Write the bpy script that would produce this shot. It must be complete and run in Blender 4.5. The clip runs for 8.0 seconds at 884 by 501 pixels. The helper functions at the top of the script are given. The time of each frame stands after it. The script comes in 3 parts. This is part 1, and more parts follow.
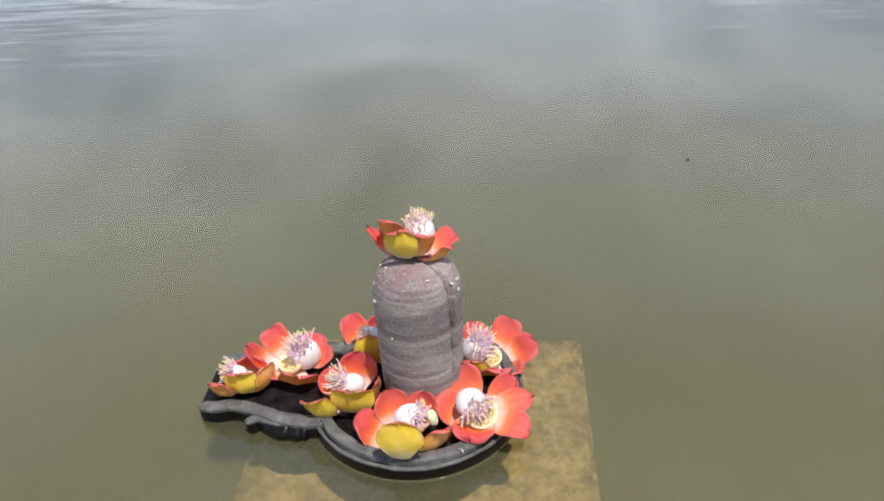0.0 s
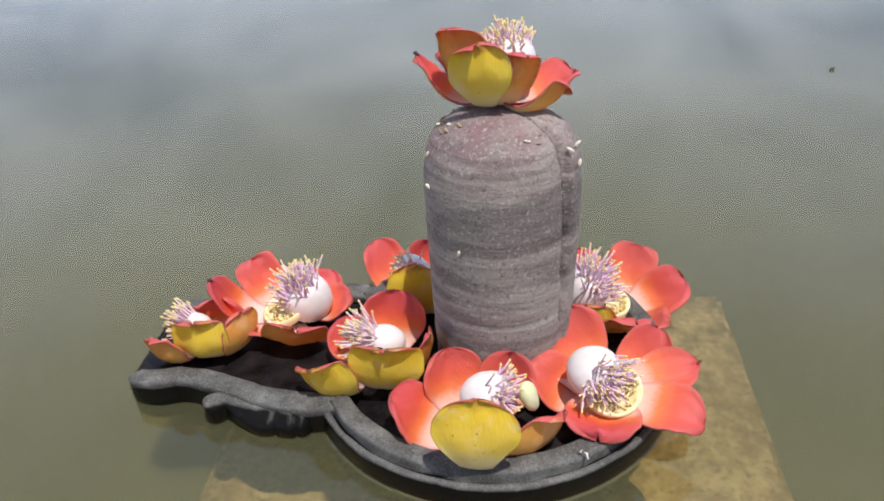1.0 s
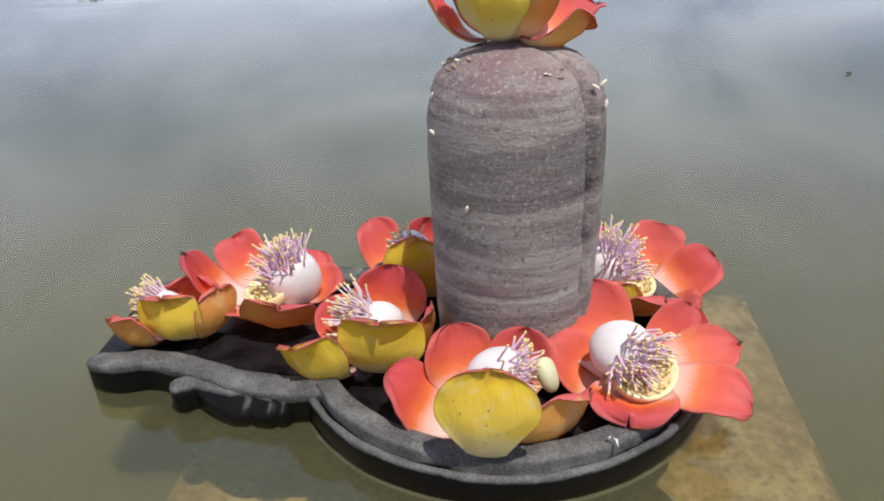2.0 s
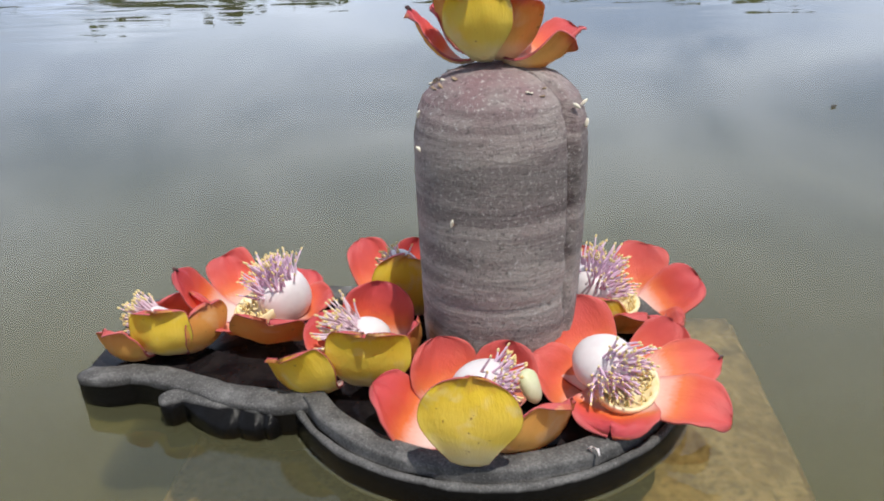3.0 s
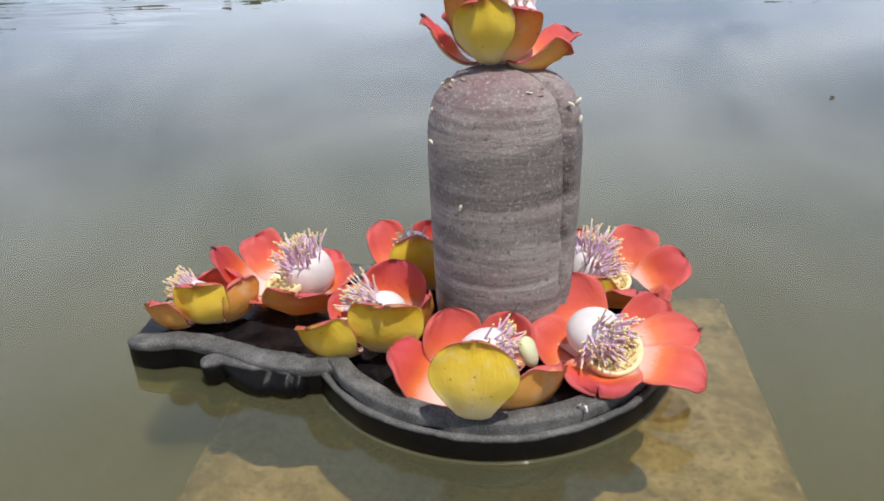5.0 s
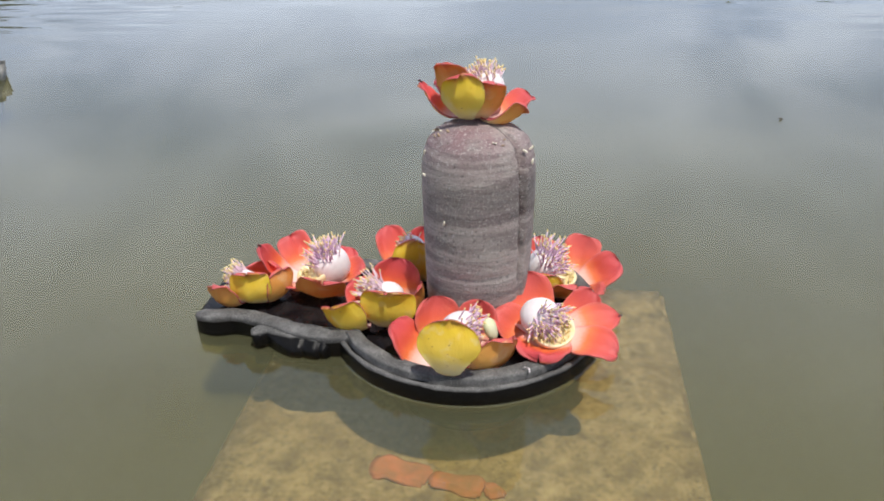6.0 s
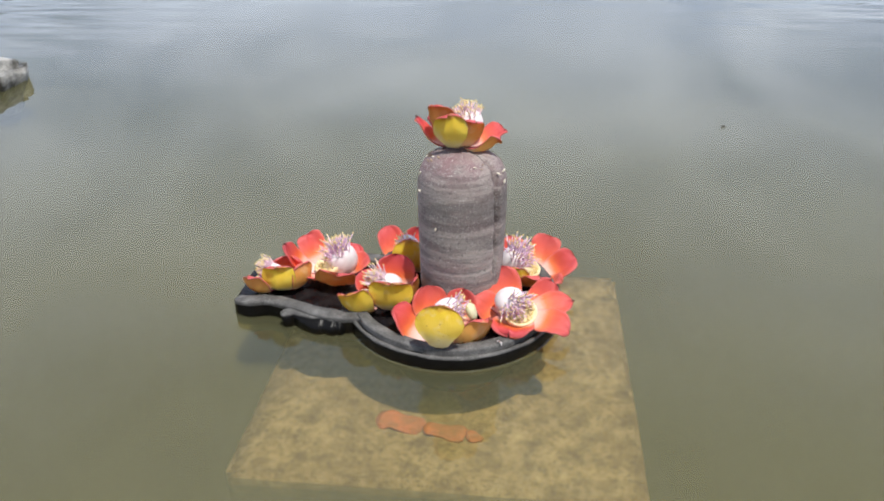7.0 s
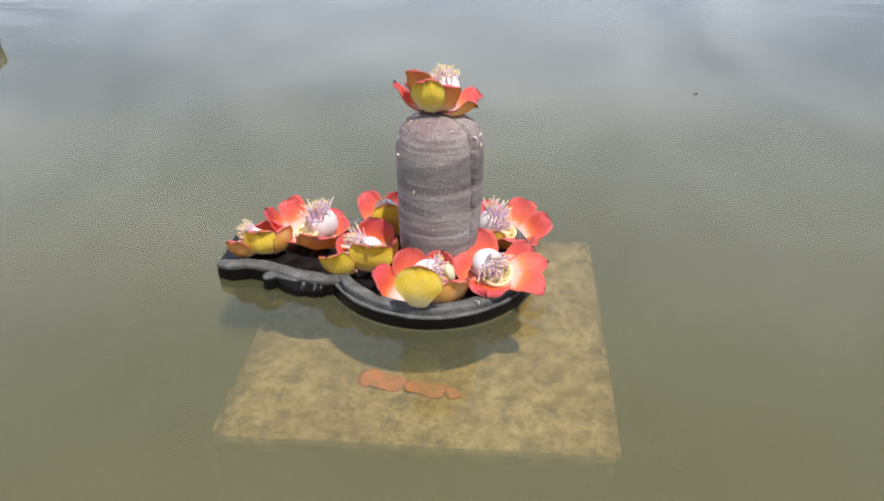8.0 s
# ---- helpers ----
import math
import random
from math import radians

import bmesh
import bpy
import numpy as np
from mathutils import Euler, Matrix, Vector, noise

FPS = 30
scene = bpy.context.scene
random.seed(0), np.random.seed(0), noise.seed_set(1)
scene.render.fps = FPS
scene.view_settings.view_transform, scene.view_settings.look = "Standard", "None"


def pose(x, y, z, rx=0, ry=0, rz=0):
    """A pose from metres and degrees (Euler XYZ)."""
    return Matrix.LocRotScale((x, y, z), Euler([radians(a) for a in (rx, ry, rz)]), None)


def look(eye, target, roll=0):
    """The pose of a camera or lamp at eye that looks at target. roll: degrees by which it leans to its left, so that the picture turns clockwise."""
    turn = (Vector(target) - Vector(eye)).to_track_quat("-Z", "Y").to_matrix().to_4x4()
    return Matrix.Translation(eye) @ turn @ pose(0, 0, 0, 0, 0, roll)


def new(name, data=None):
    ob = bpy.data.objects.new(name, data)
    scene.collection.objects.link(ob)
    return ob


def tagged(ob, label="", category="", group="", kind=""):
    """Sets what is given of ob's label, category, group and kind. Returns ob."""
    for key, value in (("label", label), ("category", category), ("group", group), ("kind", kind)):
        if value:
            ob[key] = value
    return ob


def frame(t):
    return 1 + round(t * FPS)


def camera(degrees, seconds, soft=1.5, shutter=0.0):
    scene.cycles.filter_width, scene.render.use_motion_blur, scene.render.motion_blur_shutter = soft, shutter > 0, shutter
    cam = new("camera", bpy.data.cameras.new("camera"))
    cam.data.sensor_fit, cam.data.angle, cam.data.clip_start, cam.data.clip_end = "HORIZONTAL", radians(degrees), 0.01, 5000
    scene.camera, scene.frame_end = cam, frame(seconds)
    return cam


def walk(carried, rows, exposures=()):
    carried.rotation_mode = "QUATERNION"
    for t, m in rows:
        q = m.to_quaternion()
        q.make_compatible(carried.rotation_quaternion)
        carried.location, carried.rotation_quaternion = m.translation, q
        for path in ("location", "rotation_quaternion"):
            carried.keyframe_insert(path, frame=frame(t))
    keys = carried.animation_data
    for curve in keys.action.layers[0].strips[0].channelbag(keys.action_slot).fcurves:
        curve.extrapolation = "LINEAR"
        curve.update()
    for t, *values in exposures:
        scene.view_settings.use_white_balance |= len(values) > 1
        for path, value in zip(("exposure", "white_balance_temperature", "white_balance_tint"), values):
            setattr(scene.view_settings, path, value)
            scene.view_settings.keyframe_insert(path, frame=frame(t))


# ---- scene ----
# Axis of the stone pillar at x = y = 0, water level at z = 0, the submerged plinth square to x and y.
cam = camera(59.3, 8.0, soft=1.9)
METRES, TILT, LEAN, TURN = 1.05, -48.0, 2.0, 4.5
START = (0.1018, -0.7198, 0.6755)
ROWS = [
    (0.0, 0.0, 0.0, 0.0, 0.26, 15.53, 0.95),
    (0.5, -0.0336, 0.1961, -0.0016, 1.19, 15.63, 0.49),
    (1.0, -0.0556, 0.3787, 0.0006, 1.27, 16.65, 0.26),
    (1.5, -0.062, 0.4327, -0.0132, 1.12, 18.25, 0.01),
    (2.0, -0.0634, 0.4523, -0.0271, 0.66, 20.04, -0.06),
    (3.5, -0.0586, 0.4438, -0.0495, 0.17, 22.35, 0.11),
    (4.0, -0.0574, 0.4648, -0.0494, 0.37, 22.04, 0.06),
    (5.5, -0.0375, 0.3089, -0.0879, 1.63, 21.23, -2.03),
    (6.0, -0.0307, 0.2264, -0.1132, 1.45, 20.27, -2.48),
    (6.5, -0.0312, 0.1196, -0.1234, 0.93, 20.06, -2.53),
    (7.0, -0.037, 0.0485, -0.1509, 0.04, 18.48, -2.06),
    (7.5, -0.0407, 0.026, -0.164, -0.61, 17.3, -1.5),
    (8.0, -0.0363, 0.0313, -0.1691, -1.32, 16.56, -1.18),
]
path = [(t, pose(*START, TILT, LEAN, TURN) @ pose(METRES * x, METRES * y, METRES * z, 90 + pitch, roll, yaw)) for t, x, y, z, yaw, pitch, roll in ROWS]
path += [
    (2.2, look((0.002, -0.431, 0.310), (-0.190, 1.334, -0.613), -2.5)),
    (3.3, look((0.007, -0.451, 0.296), (-0.174, 1.355, -0.544), -2.4)),
    (4.2, look((0.000, -0.428, 0.275), (-0.189, 1.360, -0.600), -2.6)),
    (5.3, look((0.030, -0.544, 0.353), (-0.211, 1.230, -0.538), -2.3)),
]
walk(cam, sorted(path, key=lambda row: row[0]),
     exposures=[(0.0, 0.05), (1.0, -0.1), (2.0, -0.2), (4.2, -0.22), (5.5, -0.12), (6.5, -0.05), (7.5, 0.08), (8.0, 0.1)])

# ---- world and sun ----
SUN_ELEV, SUN_FROM = radians(71), radians(-48)   # height, and the side it shines from, counted from +x towards +y
world = bpy.data.worlds.new("sky")
scene.world = world
world.use_nodes = True
wt = world.node_tree
wt.nodes.clear()


def wn(kind, **inputs):
    n = wt.nodes.new(kind)
    for k, v in inputs.items():
        n.inputs[k.replace("_", " ")].default_value = v
    return n


sky = wt.nodes.new("ShaderNodeTexSky")
sky.sky_type = "NISHITA"
sky.sun_disc = False
sky.sun_elevation = SUN_ELEV
sky.sun_rotation = radians(90) - SUN_FROM
coord = wt.nodes.new("ShaderNodeTexCoord")
stretch = wn("ShaderNodeMapping", Scale=(1.0, 1.0, 2.0))
clouds = wn("ShaderNodeTexNoise", Scale=1.9, Detail=6.0, Roughness=0.52, Distortion=0.25)
bank = wn("ShaderNodeTexNoise", Scale=2.6, Detail=5.0, Roughness=0.48, Distortion=0.5)


def sky_ramp(source, *stops):
    r = wt.nodes.new("ShaderNodeValToRGB")
    while len(r.color_ramp.elements) < len(stops):
        r.color_ramp.elements.new(0.5)
    for e, (p, c) in zip(r.color_ramp.elements, stops):
        e.position, e.color = p, (*c, 1)
    wt.links.new(source, r.inputs[0])
    return r.outputs[0]


def sky_mix(factor, a, b):
    m = wt.nodes.new("ShaderNodeMix")
    m.data_type = "RGBA"
    wt.links.new(factor, m.inputs["Factor"])
    wt.links.new(a, m.inputs["A"])
    wt.links.new(b, m.inputs["B"])
    return m.outputs["Result"]


for n in (clouds, bank):
    wt.links.new(stretch.outputs[0], n.inputs["Vector"])
wt.links.new(coord.outputs["Generated"], stretch.inputs["Vector"])
side = wt.nodes.new("ShaderNodeSeparateXYZ")
wt.links.new(coord.outputs["Generated"], side.inputs[0])
# thin broken cloud overhead, a bright hazy cloud bank low down, brightest opposite the sun
overhead = sky_mix(sky_ramp(clouds.outputs[0], (0.42, (0.15,) * 3), (0.6, (0.95,) * 3)), sky.outputs[0], sky_ramp(bank.outputs[0], (0.35, (1.8, 2.3, 3.3)), (0.7, (6.0, 6.6, 7.6))))
low_sky = sky_ramp(bank.outputs[0], (0.36, (4.9, 6.5, 9.9)), (0.5, (8.2, 9.8, 13.2)), (0.66, (11.6, 13.2, 16.4)))
both = sky_mix(sky_ramp(side.outputs[2], (0.30, (0.95,) * 3), (0.92, (0.0,) * 3)), overhead, low_sky)
facing = wn("ShaderNodeMapRange", From_Min=-1.0, From_Max=1.0, To_Min=0.045, To_Max=0.155)
wt.links.new(side.outputs[1], facing.inputs[0])
back = wt.nodes.new("ShaderNodeBackground")
out = wt.nodes.new("ShaderNodeOutputWorld")
wt.links.new(both, back.inputs["Color"])
wt.links.new(facing.outputs[0], back.inputs["Strength"])
wt.links.new(back.outputs[0], out.inputs[0])

sun = new("sun", bpy.data.lights.new("sun", "SUN"))
sun.data.energy, sun.data.angle, sun.data.color = 4.6, radians(0.6), (1.0, 0.96, 0.9)
aim = Vector((math.cos(SUN_ELEV) * math.cos(SUN_FROM), math.cos(SUN_ELEV) * math.sin(SUN_FROM), math.sin(SUN_ELEV)))
sun.matrix_world = look(aim * 20, (0, 0, 0))


# ---- materials ----
class Mat:
    """A node material, with short ways to add nodes."""

    def __init__(self, name):
        self.m = bpy.data.materials.new(name)
        self.m.use_nodes = True
        self.t = self.m.node_tree
        self.t.nodes.clear()
        self.out = self.t.nodes.new("ShaderNodeOutputMaterial")
        self.co = self.t.nodes.new("ShaderNodeTexCoord")

    def node(self, kind, links=None, **values):
        n = self.t.nodes.new(kind)
        for k, v in values.items():
            n.inputs[k.replace("_", " ")].default_value = v
        for k, v in (links or {}).items():
            self.t.links.new(v, n.inputs[k])
        return n

    def noise(self, scale, detail=5.0, rough=0.55, stretch=None, space="Object", distortion=0.0):
        v = self.co.outputs[space]
        if stretch:
            v = self.node("ShaderNodeMapping", {"Vector": v}, Scale=stretch).outputs[0]
        return self.node("ShaderNodeTexNoise", {"Vector": v}, Scale=scale, Detail=detail, Roughness=rough, Distortion=distortion).outputs[0]

    def ramp(self, fac, *stops):
        r = self.t.nodes.new("ShaderNodeValToRGB")
        e = r.color_ramp.elements
        while len(e) < len(stops):
            e.new(0.5)
        for k, (p, c) in zip(e, stops):
            k.position = p
            k.color = (*c, 1) if isinstance(c, tuple) else (c, c, c, 1)
        self.t.links.new(fac, r.inputs[0])
        return r.outputs[0]

    def mix(self, fac, a, b, blend="MIX"):
        n = self.t.nodes.new("ShaderNodeMix")
        n.data_type, n.blend_type = "RGBA", blend
        for k, v in (("Factor", fac), ("A", a), ("B", b)):
            if isinstance(v, (int, float)):
                n.inputs[k].default_value = v if k == "Factor" else (v, v, v, 1)
            elif isinstance(v, tuple):
                n.inputs[k].default_value = (*v, 1)
            else:
                self.t.links.new(v, n.inputs[k])
        return n.outputs["Result"]

    def maths(self, op, a, b=0.0):
        n = self.t.nodes.new("ShaderNodeMath")
        n.operation = op
        for i, v in enumerate((a, b)):
            if isinstance(v, (int, float)):
                n.inputs[i].default_value = v
            else:
                self.t.links.new(v, n.inputs[i])
        return n.outputs[0]

    def bump(self, height, strength, distance, normal=None):
        links = {"Height": height}
        if normal:
            links["Normal"] = normal
        return self.node("ShaderNodeBump", links, Strength=strength, Distance=distance).outputs[0]

    def xyz(self, space="Object"):
        return self.node("ShaderNodeSeparateXYZ", {"Vector": self.co.outputs[space]}).outputs

    def principled(self, color, rough, normal=None, **values):
        links = {}
        if not isinstance(color, tuple):
            links["Base Color"] = color
        if not isinstance(rough, (int, float)):
            links["Roughness"] = rough
        if normal:
            links["Normal"] = normal
        p = self.node("ShaderNodeBsdfPrincipled", links, **values)
        if isinstance(color, tuple):
            p.inputs["Base Color"].default_value = (*color, 1)
        if isinstance(rough, (int, float)):
            p.inputs["Roughness"].default_value = rough
        return p.outputs[0]

    def done(self, shader):
        self.t.links.new(shader, self.out.inputs[0])
        return self.m


def pillar_stone():
    k = Mat("pillar_stone")
    bands = k.noise(7.0, 3, 0.6, (0.6, 0.6, 7.0), distortion=0.3)
    fine = k.noise(46.0, 5, 0.75, (0.5, 0.5, 4.5), distortion=1.2)
    grain = k.noise(420.0, 4, 0.85)
    pits = k.noise(260.0, 3, 0.8)
    blot = k.noise(26.0, 4, 0.6)
    col = k.ramp(bands, (0.34, (0.125, 0.106, 0.102)), (0.48, (0.200, 0.175, 0.164)), (0.56, (0.350, 0.315, 0.286)), (0.64, (0.200, 0.170, 0.162)))
    col = k.mix(k.ramp(fine, (0.45, 0.0), (0.72, 0.32)), col, (0.28, 0.255, 0.235))
    col = k.mix(k.ramp(blot, (0.5, 0.0), (0.72, 0.4)), col, (0.26, 0.180, 0.185))
    x, y, z = k.xyz()
    red = k.maths("MULTIPLY", k.ramp(k.maths("MULTIPLY", z, 4.0), (0.62, 0.0), (0.80, 1.0)), k.ramp(k.noise(34.0, 4, 0.6), (0.36, 0.15), (0.62, 0.75)))
    col = k.mix(red, col, (0.210, 0.110, 0.120))
    # Reddish groove line; the raised ridge's shadow is put into its dark colour
    groove_shade = k.maths("ABSOLUTE", k.maths("ADD", k.maths("ARCTAN2", y, k.maths("ADD", x, 0.0035)), k.maths("ADD", 0.545, k.maths("MULTIPLY", k.maths("SUBTRACT", k.noise(55.0, 4, 0.65), 0.35), 0.28))))
    col = k.mix(k.maths("MULTIPLY", k.ramp(groove_shade, (0.012, 0.8), (0.05, 0.0)), k.ramp(k.maths("MULTIPLY", z, 4.0), (0.2, 0.2), (0.5, 1.0))), col, (0.040, 0.022, 0.022))
    col = k.mix(k.ramp(grain, (0.55, 0.0), (0.68, 0.85)), col, (0.52, 0.49, 0.46))
    col = k.mix(k.ramp(pits, (0.32, 0.6), (0.44, 0.0)), col, (0.035, 0.031, 0.031))
    n = k.bump(fine, 0.55, 0.0016)
    n = k.bump(pits, 0.7, 0.0012, n)
    n = k.bump(grain, 0.5, 0.0006, n)
    return k.done(k.principled(col, 0.82, n))


def basin_stone():
    k = Mat("basin_stone")
    grain = k.noise(700.0, 3, 0.8)
    blot = k.noise(45.0, 5, 0.65)
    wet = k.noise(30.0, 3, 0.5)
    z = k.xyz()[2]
    # Near-black below about 16 mm: wet stone plus the walls' shade in the colour
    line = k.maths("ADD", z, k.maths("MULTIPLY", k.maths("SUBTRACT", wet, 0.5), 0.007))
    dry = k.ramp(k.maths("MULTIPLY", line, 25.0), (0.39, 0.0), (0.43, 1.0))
    col = k.ramp(blot, (0.3, (0.055, 0.053, 0.051)), (0.5, (0.105, 0.102, 0.098)), (0.7, (0.19, 0.185, 0.178)))
    col = k.mix(k.ramp(grain, (0.55, 0.0), (0.74, 0.6)), col, (0.36, 0.35, 0.34))
    col = k.mix(k.ramp(grain, (0.3, 0.7), (0.46, 0.0)), col, (0.025, 0.025, 0.027))
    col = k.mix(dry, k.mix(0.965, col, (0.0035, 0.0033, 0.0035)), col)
    n = k.bump(grain, 0.5, 0.0006)
    n = k.bump(blot, 0.5, 0.0012, n)
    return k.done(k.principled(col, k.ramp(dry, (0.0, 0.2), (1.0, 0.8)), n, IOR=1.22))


def wet_floor():
    k = Mat("basin_floor_wet")
    blot = k.noise(60.0, 4, 0.6)
    col = k.ramp(blot, (0.35, (0.006, 0.005, 0.006)), (0.7, (0.022, 0.018, 0.018)))
    return k.done(k.principled(col, 0.2, k.bump(blot, 0.3, 0.002), IOR=1.2))


def petal_inner():
    k = Mat("petal_inner")
    u, v, _ = k.xyz("UV")
    vein = k.noise(14.0, 4, 0.6, (5.0, 1.0, 1.0), "UV")
    blot = k.noise(90.0, 4, 0.6)
    t = k.maths("ADD", v, k.maths("MULTIPLY", k.maths("SUBTRACT", vein, 0.5), 0.16))
    col = k.ramp(t, (0.20, (0.88, 0.72, 0.66)), (0.37, (0.88, 0.50, 0.40)), (0.48, (0.88, 0.21, 0.055)), (0.64, (0.80, 0.105, 0.06)), (0.82, (0.73, 0.090, 0.090)), (0.98, (0.62, 0.065, 0.085)))
    edge = k.maths("ABSOLUTE", k.maths("SUBTRACT", u, 0.5))
    col = k.mix(k.ramp(edge, (0.30, 0.0), (0.5, 0.75)), col, (0.78, 0.17, 0.17))
    col = k.mix(k.ramp(blot, (0.6, 0.0), (0.82, 0.3)), col, (0.78, 0.24, 0.16))
    pick = k.node("ShaderNodeObjectInfo").outputs["Random"]
    col = k.mix(k.ramp(pick, (0.0, 0.0), (1.0, 0.35)), col, k.mix(0.6, col, (0.9, 0.30, 0.16)))
    n = k.bump(vein, 0.6, 0.0012)
    n = k.bump(blot, 0.4, 0.0015, n)
    p = k.principled(col, 0.42, n)
    tr = k.node("ShaderNodeBsdfTranslucent", {"Color": col}).outputs[0]
    mx = k.node("ShaderNodeMixShader", {1: p, 2: tr})
    mx.inputs[0].default_value = 0.2
    return k.done(mx.outputs[0])


def petal_outer(name, low, mid, high, rim):
    k = Mat(name)
    u, v, _ = k.xyz("UV")
    vein = k.noise(9.0, 4, 0.6, (4.0, 1.0, 1.0), "UV")
    blot = k.noise(70.0, 4, 0.6)
    t = k.maths("ADD", v, k.maths("MULTIPLY", k.maths("SUBTRACT", blot, 0.5), 0.3))
    col = k.ramp(t, (0.12, low), (0.42, mid), (0.85, high), (1.0, rim))
    col = k.mix(k.ramp(k.noise(38.0, 3, 0.55), (0.48, 0.0), (0.70, 0.4)), col, k.mix(0.5, col, mid, "MULTIPLY"))
    col = k.mix(k.ramp(k.noise(52.0, 3, 0.5, distortion=0.6), (0.56, 0.0), (0.74, 0.55)), col, low)
    edge = k.maths("ABSOLUTE", k.maths("SUBTRACT", u, 0.5))
    col = k.mix(k.ramp(edge, (0.455, 0.0), (0.5, 0.7)), col, rim)
    spots = k.noise(260.0, 2, 0.5)
    col = k.mix(k.ramp(spots, (0.70, 0.0), (0.76, 0.6)), col, (0.22, 0.09, 0.03))
    n = k.bump(vein, 0.5, 0.001)
    n = k.bump(blot, 0.4, 0.0018, n)
    p = k.principled(col, 0.34, n)
    tr = k.node("ShaderNodeBsdfTranslucent", {"Color": col}).outputs[0]
    mx = k.node("ShaderNodeMixShader", {1: p, 2: tr})
    mx.inputs[0].default_value = 0.36
    return k.done(mx.outputs[0])


def plain(name, a, b, scale, rough, bump=0.3, dist=0.001, translucent=0.0):
    k = Mat(name)
    f = k.noise(scale, 4, 0.6)
    col = k.ramp(f, (0.32, a), (0.68, b))
    p = k.principled(col, rough, k.bump(f, bump, dist))
    if translucent:
        mx = k.node("ShaderNodeMixShader", {1: p, 2: k.node("ShaderNodeBsdfTranslucent", {"Color": col}).outputs[0]})
        mx.inputs[0].default_value = translucent
        p = mx.outputs[0]
    return k.done(p)


def plinth_concrete():
    k = Mat("plinth_concrete")
    big = k.noise(9.0, 5, 0.6)
    mid = k.noise(38.0, 5, 0.7)
    fine = k.noise(220.0, 3, 0.7)
    streak = k.noise(30.0, 5, 0.65, (1.4, 1.0, 1.0))
    col = k.ramp(mid, (0.32, (0.17, 0.12, 0.050)), (0.5, (0.36, 0.275, 0.125)), (0.70, (0.62, 0.50, 0.27)))
    col = k.mix(k.ramp(big, (0.40, 0.0), (0.60, 0.65)), col, (0.22, 0.155, 0.062))
    col = k.mix(k.ramp(streak, (0.52, 0.0), (0.70, 0.55)), col, (0.62, 0.52, 0.31))
    col = k.mix(k.ramp(fine, (0.34, 0.6), (0.46, 0.0)), col, (0.10, 0.072, 0.035))
    col = k.mix(k.ramp(fine, (0.6, 0.0), (0.8, 0.5)), col, (0.66, 0.58, 0.38))
    return k.done(k.principled(col, 0.85, k.bump(mid, 0.6, 0.004)))


def pond_water():
    k = Mat("pond_water")
    x, y, _ = k.xyz()
    far = k.maths("SQRT", k.maths("ADD", k.maths("MULTIPLY", x, x), k.maths("MULTIPLY", y, y)))
    patch = k.noise(0.5, 2, 0.5)
    area = k.maths("MULTIPLY", k.ramp(k.maths("MULTIPLY", far, 0.1), (0.14, 0.0), (0.22, 1.0)), k.ramp(patch, (0.4, 0.15), (0.6, 1.0)))

    def tilt(scale, stretch, detail):
        v = k.node("ShaderNodeMapping", {"Vector": k.co.outputs["Object"]}, Scale=stretch).outputs[0]
        c = k.node("ShaderNodeTexNoise", {"Vector": v}, Scale=scale, Detail=detail, Roughness=0.5).outputs["Color"]
        d = k.t.nodes.new("ShaderNodeVectorMath")
        d.operation = "SUBTRACT"
        d.inputs[1].default_value = (0.5, 0.5, 0.5)
        k.t.links.new(c, d.inputs[0])
        return d.outputs[0]

    def scaled(v, amount):
        d = k.t.nodes.new("ShaderNodeVectorMath")
        d.operation = "SCALE"
        k.t.links.new(v, d.inputs[0])
        if isinstance(amount, float):
            d.inputs["Scale"].default_value = amount
        else:
            k.t.links.new(amount, d.inputs["Scale"])
        return d.outputs[0]

    def added(a, b):
        d = k.t.nodes.new("ShaderNodeVectorMath")
        k.t.links.new(a, d.inputs[0])
        k.t.links.new(b, d.inputs[1])
        return d.outputs[0]

    slow = scaled(tilt(2.2, (1.0, 1.0, 1.0), 1.0), 0.035)
    quick = scaled(tilt(8.0, (0.5, 3.0, 1.0), 2.0), k.maths("MULTIPLY", area, 0.32))
    up = k.node("ShaderNodeNewGeometry").outputs["Normal"]
    flat = k.t.nodes.new("ShaderNodeVectorMath")
    flat.operation = "MULTIPLY"
    flat.inputs[1].default_value = (1, 1, 0)
    k.t.links.new(added(slow, quick), flat.inputs[0])
    unit = k.t.nodes.new("ShaderNodeVectorMath")
    unit.operation = "NORMALIZE"
    k.t.links.new(added(up, flat.outputs[0]), unit.inputs[0])
    n = unit.outputs[0]
    silt = k.noise(2.2, 4, 0.6)
    col = k.ramp(silt, (0.35, (0.150, 0.150, 0.082)), (0.65, (0.180, 0.180, 0.098)))
    d = k.node("ShaderNodeBsdfDiffuse", {"Color": col}).outputs[0]
    tp = k.node("ShaderNodeBsdfTransparent", Color=(0.98, 0.92, 0.74, 1)).outputs[0]
    body = k.node("ShaderNodeMixShader", {1: d, 2: tp})
    body.inputs[0].default_value = 0.70
    gloss = k.node("ShaderNodeBsdfGlossy", {"Normal": n}, Roughness=0.02).outputs[0]
    fres = k.node("ShaderNodeFresnel", {"Normal": n}, IOR=1.5).outputs[0]
    top = k.node("ShaderNodeMixShader", {0: fres, 1: body.outputs[0], 2: gloss})
    return k.done(top.outputs[0])


